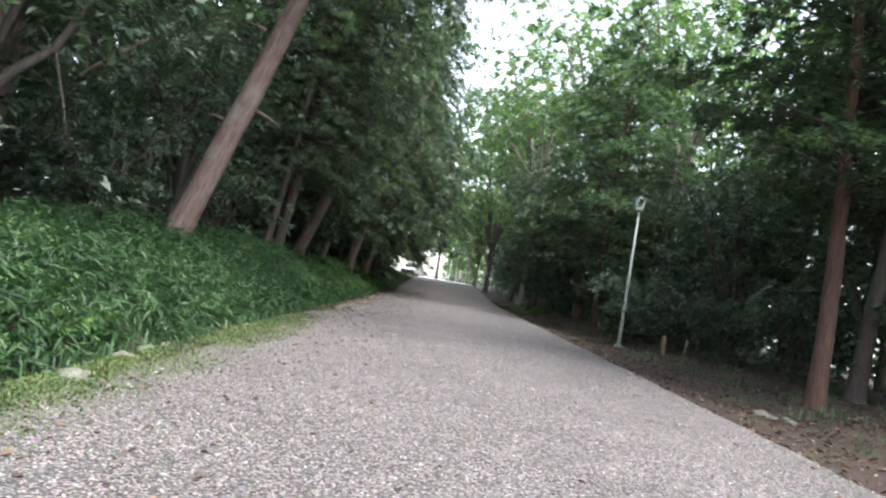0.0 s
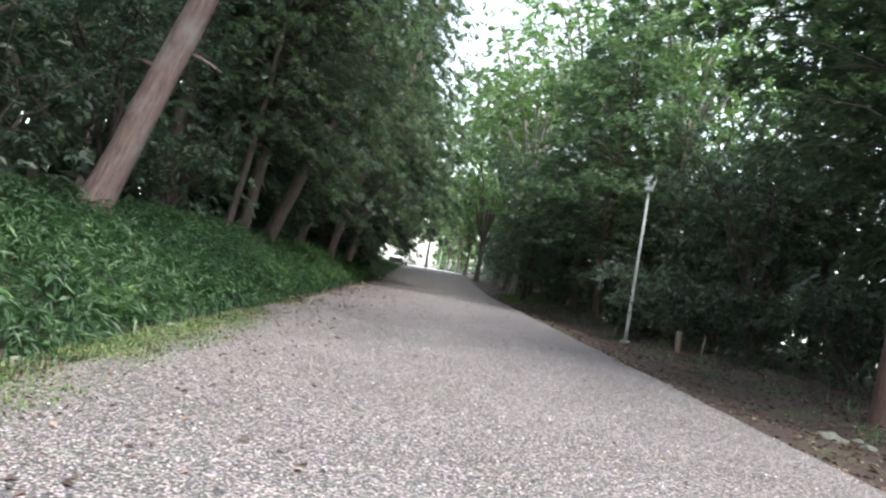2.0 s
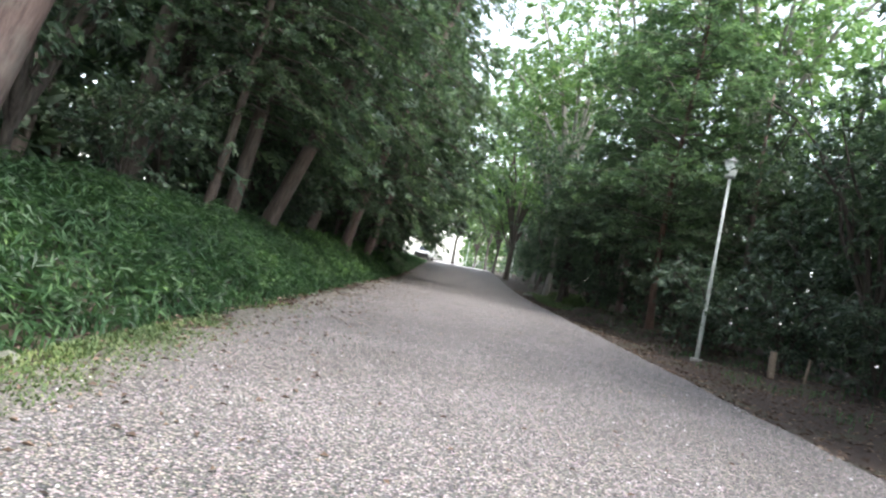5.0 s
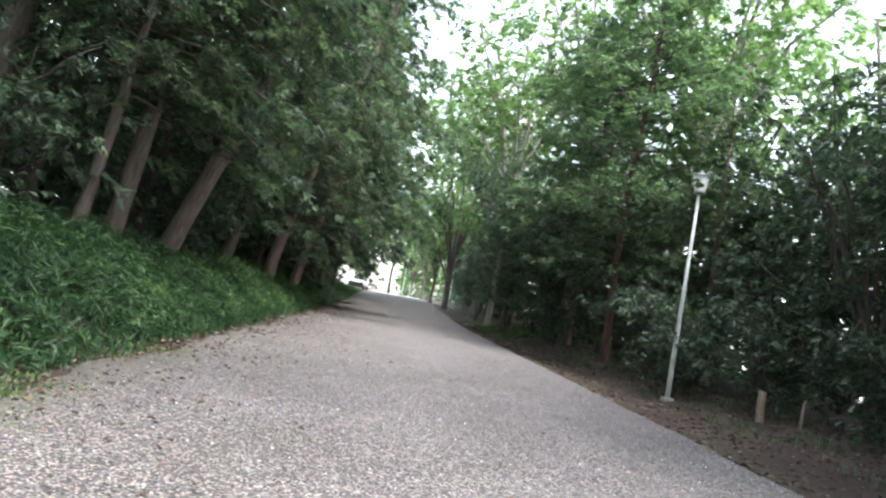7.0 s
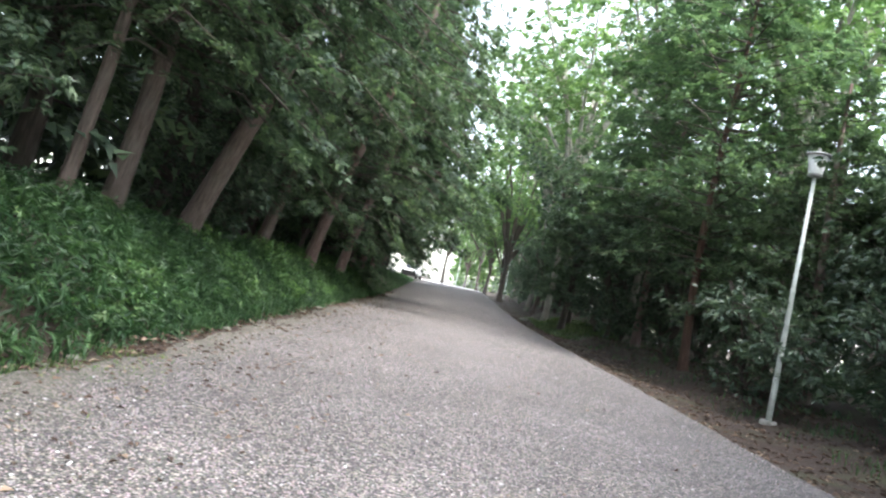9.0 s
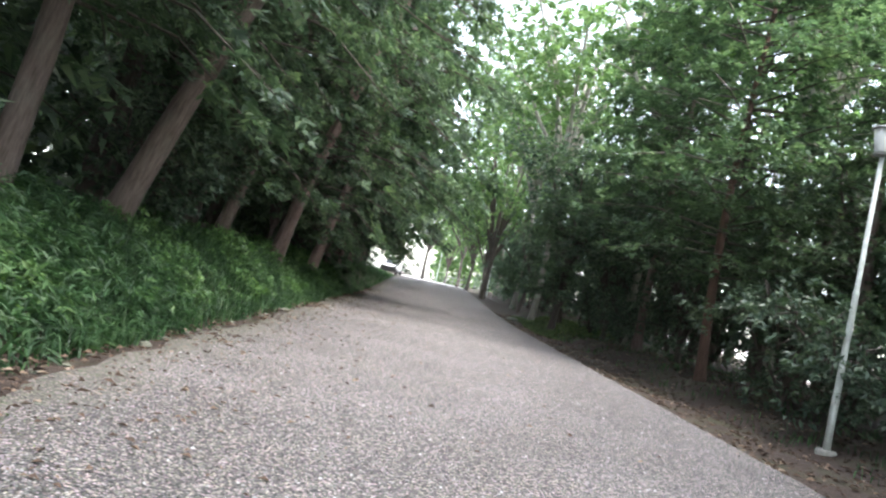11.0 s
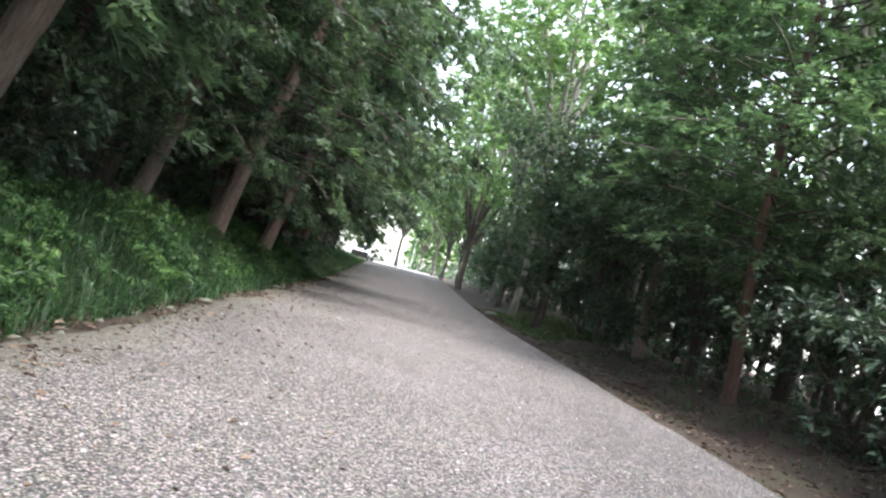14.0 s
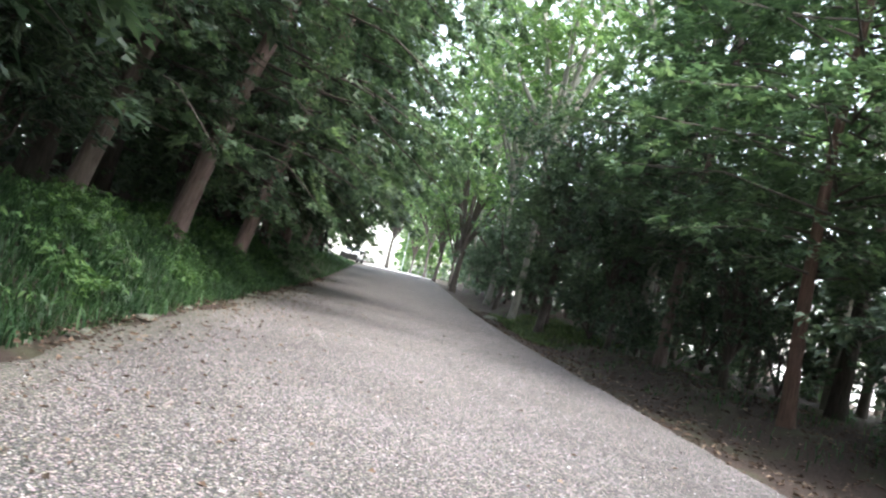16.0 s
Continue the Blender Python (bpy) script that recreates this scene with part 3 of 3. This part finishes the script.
def far_woods(name, seed, x0, x1, y0, y1, z0, z1, count, size, leaf, label, gap=(0, 0, 0)):
    """Uncounted woods deeper in: loose leaf clumps with holes, and thin stems."""
    rng = np.random.default_rng(seed)
    k = count // 10
    ax, ay = rng.uniform(x0, x1, k), rng.uniform(y0, y1, k)
    az = z0 + (z1 - z0) * rng.random(k)
    keep = np.sin(ay * 1.1 + az * 0.8) * np.sin(az * 1.3 - ay * 0.37 + ax) > -0.62
    keep &= ~((ay > gap[0]) & (ay < gap[1]) & (az < gap[2]))
    anchor = np.stack([ax, ay, az + ground_z(ax, ay)], 1)[keep]
    out = rng.normal(0, 1, anchor.shape) * np.array([1, 1, 0.3])
    v, f = spray_leaves(rng, anchor, out, 10, size, size * 0.72, 1.4, 0.4, 0.6)
    f = f[:len(f) // 2]
    ob = new(name)
    tagged(ob, label, "woods", kind="stuff")
    part(ob, "leaves", mesh_from("woods_leaves", v, f, leaf))
    lv, lf = [], []
    for i in range(int((y1 - y0) / 2.2)):
        x, y = rng.uniform(x0, x1), rng.uniform(y0, y1)
        zb = float(ground_z(x, y))
        tube([(x + rng.normal(0, 0.15) * q, y + rng.normal(0, 0.15) * q, zb - 0.2 + q * z1 / 4) for q in range(5)], [0.16, 0.13, 0.11, 0.08, 0.04], 7, lv, lf)
    part(ob, "stems", mesh_from("woods_stems", lv, lf, BARK_DARK, True))


far_woods("woods_bank_side", 51, -19, -9.5, -14, 84, 0.0, 12.5, 54000, 0.8, CYPRESS, "dense dark woods behind the bank")
far_woods("woods_verge_side", 52, 13, 19, -14, 78, 6.0, 13.5, 17000, 0.6, BROAD, "dense green woods beyond the verge with bright gaps")
far_woods("thicket_behind_verge", 61, 13, 18, -14, 84, 0.0, 8.0, 20000, 0.7, EVERGREEN, "dark thicket among the trunks beyond the verge", (49, 56, 2.4))
far_woods("undergrowth_bank_side", 55, -13, -8, -5, 72, 0.0, 4.8, 24000, 0.5, EVERGREEN, "dark undergrowth among the trunks behind the bank")
far_woods("undergrowth_verge_side", 56, 10.6, 15, 4, 80, 0.0, 7.0, 21000, 0.42, EVERGREEN, "dark undergrowth among the trunks beyond the verge", (41.5, 47, 2.0))
far_woods("thicket_bank_side", 57, -9.5, -4.3, 47, 84, 0.3, 8, 15000, 0.36, CYPRESS, "dark dense thicket overhanging the far bank")
far_woods("thicket_far_bank", 60, -8.5, -5.3, 72, 88, 0.0, 8, 7000, 0.4, CYPRESS, "dark leafy thicket at the end of the bank")
far_woods("woods_far_bank", 59, -16, -6.5, 84, 104, 0.0, 9, 5000, 0.6, CYPRESS, "dark woods beside the bright yard")
far_woods("thicket_verge_side", 58, 6.3, 12.5, 66, 112, 0.4, 6.0, 13000, 0.38, EVERGREEN, "dark thicket with thin trunks along the far verge")
# added out of view behind the camera; screens low light from there
far_woods("woods_behind", 53, -12, 16, -26, -16, 0.2, 13, 5000, 0.8, CYPRESS, "unseen woods added behind the camera to screen light")
far_woods("woods_far_side", 54, 1.2, 24, 138, 152, 0.2, 12, 14000, 1.0, BROAD, "pale green woods beyond the open yard")


# ---------------------------------------------------------------- lamps
def revolve(profile, sides):
    v, f = [], []
    for r, z in profile:
        for k in range(sides):
            a = 2 * math.pi * (k + 0.5) / sides
            v.append((r * math.cos(a), r * math.sin(a), z))
    for i in range(len(profile) - 1):
        for k in range(sides):
            j = (k + 1) % sides
            f.append((i * sides + k, i * sides + j, (i + 1) * sides + j, (i + 1) * sides + k))
    f.append(tuple(range(sides))[::-1])
    f.append(tuple((len(profile) - 1) * sides + k for k in range(sides)))
    return v, f


def street_lamp():
    ob = new("street_lamp")
    tagged(ob, "pale grey steel lamp post with white lantern at path edge", "lamp", "lamp posts along the path")
    v, f = revolve([(0.17, -0.3), (0.17, 0.04), (0.15, 0.07)], 10)
    part(ob, "footing", mesh_from("footing", v, f, CONCRETE), "concrete footing")
    v, f = revolve([(0.062, 0.07), (0.062, 0.9), (0.055, 0.95), (0.05, 2.6), (0.054, 2.62), (0.054, 2.66), (0.042, 2.7), (0.038, 4.95)], 16)
    part(ob, "pole", mesh_from("pole", v, f, POLE, True))
    v, f = revolve([(0.045, 4.92), (0.15, 4.955), (0.155, 4.985), (0.05, 5.01)], 16)
    part(ob, "collar", mesh_from("collar", v, f, CAP), "grey metal collar")
    v, f = revolve([(0.125, 5.0), (0.135, 5.02), (0.195, 5.36), (0.185, 5.37)], 20)
    part(ob, "lantern", mesh_from("lantern", v, f, DIFFUSER, True), "white unlit lantern")
    v, f = revolve([(0.23, 5.365), (0.25, 5.38), (0.235, 5.4), (0.1, 5.44), (0.04, 5.46), (0.035, 5.52)], 20)
    part(ob, "cap", mesh_from("cap", v, f, CAP), "flat grey cap")
    return ob


lamp = street_lamp()
lamp.matrix_world = pose(7.06, 27.75, float(ground_z(7.06, 27.75)), 0, 0, 0) @ Matrix.Diagonal((1, 1, 1.04, 1))
for x, y in ((6.4, 90.0), (1.75, 124.0)):
    copy_thing(lamp, pose(x, y, float(ground_z(x, y)) + 0.04))


# ---------------------------------------------------------------- small things on the verge
def post(x, y, r, h, lean):
    rng = np.random.default_rng(int(x * 100))
    v, f = [], []
    tube([(0, 0, -0.2), (0, 0, h * 0.5), (0.01, 0, h - 0.02), (0.012, 0, h)], [r * 1.05, r, r * 0.97, r * 0.8], 12, v, f, 0.12, rng)
    ob = new("wooden_post", mesh_from("wooden_post", v, f, WOOD, True))
    ob.matrix_world = pose(x, y, float(ground_z(x, y)), 0, lean, 0)
    tagged(ob, "short weathered round wooden post in the verge", "post", "wooden posts in the verge")


post(7.75, 24.6, 0.08, 0.62, -3)
post(8.25, 24.0, 0.035, 0.55, 4)


def rock_mesh(seed, flat=0.6):
    rng = np.random.default_rng(seed)
    bm = bmesh.new()
    bmesh.ops.create_icosphere(bm, subdivisions=2, radius=1)
    for vert in bm.verts:
        n = noise.noise(vert.co * 1.3 + Vector((seed, 0, 0)))
        vert.co *= 1 + 0.45 * n + rng.uniform(-0.05, 0.05)
        vert.co.z *= flat
    me = bpy.data.meshes.new("stone")
    bm.to_mesh(me)
    bm.free()
    me.materials.append(STONE)
    return me


ROCKS = [rock_mesh(i, 0.45 + 0.1 * i) for i in range(4)]
rng = np.random.default_rng(9)
for i in range(64):
    y = 4.5 + i * 0.62 + rng.uniform(-0.2, 0.2)
    x = -3.02 + rng.normal(0, 0.07)
    s = rng.uniform(0.06, 0.14) if i < 8 or rng.random() < 0.2 else rng.uniform(0.03, 0.07)
    ob = new("edging_stone", ROCKS[i % 4])
    ob.matrix_world = pose(x, y, float(ground_z(x, y)) + s * 0.2, 0, 0, rng.uniform(0, 360)) @ Matrix.Diagonal((s * 1.3, s, s, 1))
    tagged(ob, "mossy grey edging stone at the foot of the bank", "stone", "edging stones")
for x, y, s in ((5.35, 58.0, 0.28), (5.6, 58.4, 0.2), (6.0, 13.1, 0.13), (6.25, 13.3, 0.1), (6.45, 12.9, 0.09), (6.6, 13.4, 0.07)):
    ob = new("stone", ROCKS[int(y * 7) % 4])
    ob.matrix_world = pose(x, y, float(ground_z(x, y)) + s * 0.15, 0, 0, y * 50) @ Matrix.Diagonal((s * 1.5, s, s, 1))
    tagged(ob, "pale grey stone lying on the leaf-strewn verge", "stone", "stones on the verge")


# ---------------------------------------------------------------- parked car and far fence
def prism(profile, half, name, mat, taper=1.0, top=None):
    """A side profile (y, z) drawn out across the width, narrower above the given height."""
    v, n = [], len(profile)
    for sx in (-1, 1):
        for y, z in profile:
            v.append((sx * half * (taper if top is not None and z > top else 1), y, z))
    f = [(i, (i + 1) % n, n + (i + 1) % n, n + i) for i in range(n)] + [tuple(range(n))[::-1], tuple(range(n, 2 * n))]
    bm = bmesh.new()
    vs = [bm.verts.new(p) for p in v]
    for q in f:
        bm.faces.new([vs[i] for i in q])
    bmesh.ops.recalc_face_normals(bm, faces=bm.faces)
    bmesh.ops.bevel(bm, geom=bm.edges[:], offset=0.03, segments=2, affect="EDGES")
    me = bpy.data.meshes.new(name)
    bm.to_mesh(me)
    bm.free()
    me.materials.append(mat)
    return me


def parked_car(x, y, turn):
    ob = new("car")
    tagged(ob, "white parked car with black lower bumper on the bright yard", "car")
    part(ob, "body", prism([(-1.95, 0.42), (-2.0, 0.62), (-1.92, 0.82), (-1.0, 0.98), (1.7, 1.0), (1.95, 0.9), (1.98, 0.4)], 0.84, "body", CAR_WHITE))
    part(ob, "roof", prism([(-1.0, 0.96), (-0.3, 1.48), (1.1, 1.5), (1.65, 0.98)], 0.78, "roof", CAR_WHITE, 0.84, 1.2))
    part(ob, "windscreen", prism([(-1.0, 1.02), (-0.42, 1.43), (-0.4, 1.4), (-0.94, 1.0)], 0.66, "windscreen", CAR_GLASS, 0.88, 1.2), "dark windscreen")
    part(ob, "bumper", prism([(-2.03, 0.2), (-2.05, 0.72), (-1.6, 0.72), (-1.6, 0.2)], 0.82, "bumper", CAR_BLACK), "black bumper and grille")
    part(ob, "underside", prism([(-1.6, 0.2), (-1.6, 0.45), (1.9, 0.45), (1.9, 0.2)], 0.78, "underside", CAR_BLACK), "dark underside")
    v, f = revolve([(0.0, -0.1), (0.3, -0.1), (0.32, -0.06), (0.32, 0.06), (0.3, 0.1), (0.0, 0.1)], 20)
    tyre = mesh_from("tyre", v, f, CAR_BLACK, True)
    for sx in (-1, 1):
        for yy in (-1.25, 1.25):
            part(ob, "wheel", tyre, "black tyre").matrix_basis = pose(sx * 0.76, yy, 0.32, 0, 90, 0)
        part(ob, "headlamp", prism([(-2.06, 0.73), (-2.0, 0.85), (-1.8, 0.85), (-1.8, 0.73)], 0.17, "headlamp", CHROME), "clear headlamp").matrix_basis = pose(sx * 0.6, 0, 0)
    ob.matrix_world = pose(x, y, float(rise(y)) + 0.036, 0, 0, turn)


parked_car(-3.6, 93.0, -8)


def fence(x0, x1, y, posts):
    ob = new("fence")
    tagged(ob, "pale metal railing along the bright yard", "fence")
    v, f = revolve([(0.04, 0), (0.04, 1.1), (0.03, 1.13)], 8)
    pm = mesh_from("fence_post", v, f, RAIL)
    z = float(rise(y)) + 0.03
    for i in range(posts):
        part(ob, "post", pm).matrix_basis = pose(x0 + (x1 - x0) * i / (posts - 1), y, z)
    for h in (0.5, 1.05):
        v, f = [], []
        tube([(x0, y, z + h), (x1, y, z + h)], [0.025, 0.025], 8, v, f)
        part(ob, "rail", mesh_from("rail", v, f, RAIL))


fence(2.6, 9.0, 108.0, 8)


# ---------------------------------------------------------------- grass, litter and loose gravel
def blades(seed, xs, ys, hmin, hmax, width, mat, name, label, lean=0.6):
    """Arching blades in three narrowing pieces."""
    rng = np.random.default_rng(seed)
    k = len(xs)
    base = np.stack([xs, ys, ground_z(xs, ys) - 0.02], 1)
    az = rng.uniform(0, 2 * math.pi, k)
    d = np.stack([np.cos(az), np.sin(az), np.zeros(k)], 1)
    s = np.stack([-np.sin(az), np.cos(az), np.zeros(k)], 1)
    h = rng.uniform(hmin, hmax, k)[:, None]
    ln = rng.uniform(0.25, 1.0, k)[:, None] * lean
    w = width * rng.uniform(0.6, 1.4, k)[:, None]
    up = np.array([0, 0, 1.0])
    m = base + up * h * 0.65 + d * h * ln * 0.35
    tip = base + up * h * (1 - 0.3 * ln) + d * h * ln * 1.1
    v = np.stack([base - s * w * 0.35, base + s * w * 0.35, m - s * w * 0.5, m + s * w * 0.5, tip], 1).reshape(-1, 3)
    q = np.arange(k) * 5
    faces = np.concatenate([np.stack([q, q + 1, q + 3], 1), np.stack([q, q + 3, q + 2], 1), np.stack([q + 2, q + 3, q + 4], 1)]).tolist()
    return tagged(new(name, mesh_from(name, v, faces, mat)), label, "grass", kind="stuff")


rng = np.random.default_rng(70)


def scatter(count, x0, x1, y0, y1, clump=0.0, power=1.0):
    x, y = rng.uniform(x0, x1, count), y0 + (y1 - y0) * rng.random(count) ** power
    if clump:
        keep = np.sin(x * 2.1 + y * 1.3) + np.sin(y * 2.9 - x * 1.7) + rng.normal(0, 0.7, count) > clump
        x, y = x[keep], y[keep]
    return x, y


x, y = scatter(24000, -6.2, -3.0, 0.5, 90, power=1.15)
blades(71, x, y, 0.12, 0.36, 0.02, GRASS, "bank_grass", "lush dark green tall grass covering the bank", 1.1)
x, y = scatter(9500, -5.9, -3.15, 1, 26, clump=-1.4, power=1.1)
high = rng.uniform(0.12, 0.5, len(x)) * np.clip((-2.95 - x) / 0.5, 0.35, 1)
v, f = spray_leaves(rng, np.stack([x, y, ground_z(x, y) + high], 1), rng.normal(0, 1, (len(x), 3)) * np.array([1, 1, 0.25]), 6, 0.19, 0.034, 1.5, 0.7, 0.35)
tagged(new("bamboo_grass", mesh_from("bamboo_grass", v, f, GRASS)), "lance-leaved bamboo grass crowding the bank", "grass", kind="stuff")
x, y = scatter(26000, -5.9, -3.1, 22, 50, power=1.2)
blades(77, x, y, 0.2, 0.5, 0.014, GRASS, "fine_bank_grass", "fine soft grass hanging over the bank", 1.5)
x, y = scatter(3600, -5.9, -3.2, 2, 48, clump=0.9)
v, f = spray_leaves(rng, np.stack([x, y, ground_z(x, y) + rng.uniform(0.2, 0.5, len(x))], 1), rng.normal(0, 1, (len(x), 3)) * np.array([1, 1, 0.3]), 7, 0.1, 0.05, 1.6, 0.5, 0.5)
tagged(new("bank_weeds", mesh_from("bank_weeds", v, f, WEED)), "leafy yellow-green weeds among the bank grass", "weeds", kind="stuff")
x, y = scatter(36000, -3.1, -1.8, 1, 20, clump=0.35, power=1.1)
keep = rng.random(len(x)) < (-1.8 - x) / 1.1
blades(73, x[keep], y[keep], 0.02, 0.075, 0.015, MOSS, "edge_turf", "short yellow-green turf creeping over the gravel edge", 1.0).location.z = 0.05
x, y = scatter(15000, 6.4, 10.5, 6, 64, clump=0.8)
blades(74, x, y, 0.08, 0.3, 0.016, GRASS, "verge_grass", "sparse grass tufts along the shaded verge", 0.9)
x, y = scatter(6000, 5.6, 9.5, 49, 61)
blades(75, x, y, 0.1, 0.25, 0.03, MOSS, "verge_grass_patch", "brighter grass patch on the far verge", 0.8)


def scraps(seed, x, y, z, size, name, label):
    r = np.random.default_rng(seed)
    k = len(x)
    base = np.stack([x, y, z], 1)
    az = r.uniform(0, 2 * math.pi, k)
    d = np.stack([np.cos(az), np.sin(az), r.uniform(-0.1, 0.35, k)], 1)
    nrm = unit(np.array([0, 0, 1.0]) + r.normal(0, 0.3, (k, 3)))
    s = r.uniform(0.3, 1.5, k) * size
    v, f = leaf_arrays(base, d, nrm, s, s * 0.5, 0.3)
    tagged(new(name, mesh_from(name, v, f, LITTER)), label, "leaf litter", kind="stuff")


x, y = scatter(26000, -3.05, -2.1, 2.5, 15)
keep = rng.random(len(x)) < np.clip((-2.0 - x) / 0.75, 0, 1) * (0.35 + 0.65 * (np.sin(y * 1.9) + np.sin(y * 0.7 + x * 3) > -0.6))
blades(76, x[keep], y[keep], 0.02, 0.07, 0.016, MOSS, "path_side_turf", "strip of short bright turf beside the gravel", 1.0).location.z = 0.06
x, y = scatter(5200, -5.6, -3.3, 6, 48, clump=0.25)
v, f = spray_leaves(rng, np.stack([x, y, ground_z(x, y) + rng.uniform(0.1, 0.38, len(x))], 1), rng.normal(0, 1, (len(x), 3)) * np.array([1, 1, 0.3]), 8, 0.12, 0.045, 1.6, 0.6, 0.5)
tagged(new("bank_herbs", mesh_from("bank_herbs", v, f, WEED)), "broad-leaved green herbs crowding the bank", "weeds", kind="stuff")
x, y = scatter(13000, 4.55, 9.5, 4, 62, power=1.1)
scraps(81, x, y, ground_z(x, y) + 0.012, 0.095, "leaf_litter", "brown dead leaves strewn over the verge")
x, y = scatter(11000, -2.9, 4.4, 2, 46)
keep = rng.random(len(x)) < 0.06 + 0.94 * np.clip((-0.3 - x) / 2.2, 0, 1)
scraps(82, x[keep], y[keep], path_z(x[keep], y[keep]) + 0.008, 0.055, "fallen_leaves", "scattered dead leaves on the gravel")
x, y = scatter(9000, -3.4, -2.0, 10, 56, clump=-0.2)
scraps(83, x, y, np.maximum(ground_z(x, y), rise(y) - 0.03) + 0.02, 0.08, "bank_litter", "brown leaves along the bank's foot")


def pebbles(seed, count):
    r = np.random.default_rng(seed)
    x, y = r.uniform(-2.5, 4.3, count), 1.5 + 40 * r.random(count) ** 1.25
    s = r.uniform(0.006, 0.016, count)
    c = np.stack([x, y, path_z(x, y) + s * 0.3], 1)
    dirs = np.array([(1, 0, 0), (0, 1, 0), (-1, 0, 0), (0, -1, 0), (0, 0, 0.6), (0, 0, -0.6)], float)
    az = r.uniform(0, 6.28, count)
    rot = np.stack([np.stack([np.cos(az), -np.sin(az)], 1), np.stack([np.sin(az), np.cos(az)], 1)], 1)
    pts = dirs[None] * r.uniform(0.6, 1.4, (count, 6, 1)) * s[:, None, None]
    pts[:, :, :2] = np.einsum("nij,nkj->nki", rot, pts[:, :, :2])
    pts[:, :, 2] += r.normal(0, 0.15, (count, 6)) * s[:, None]
    v = (pts + c[:, None]).reshape(-1, 3)
    tri = np.array([(0, 1, 4), (1, 2, 4), (2, 3, 4), (3, 0, 4)])
    f = (np.arange(count)[:, None, None] * 6 + tri[None]).reshape(-1, 3).tolist()
    tagged(new("loose_gravel", mesh_from("loose_gravel", v, f, PEBBLE)), "loose grey and white pebbles on the path", "gravel", kind="stuff")


pebbles(91, 16000)
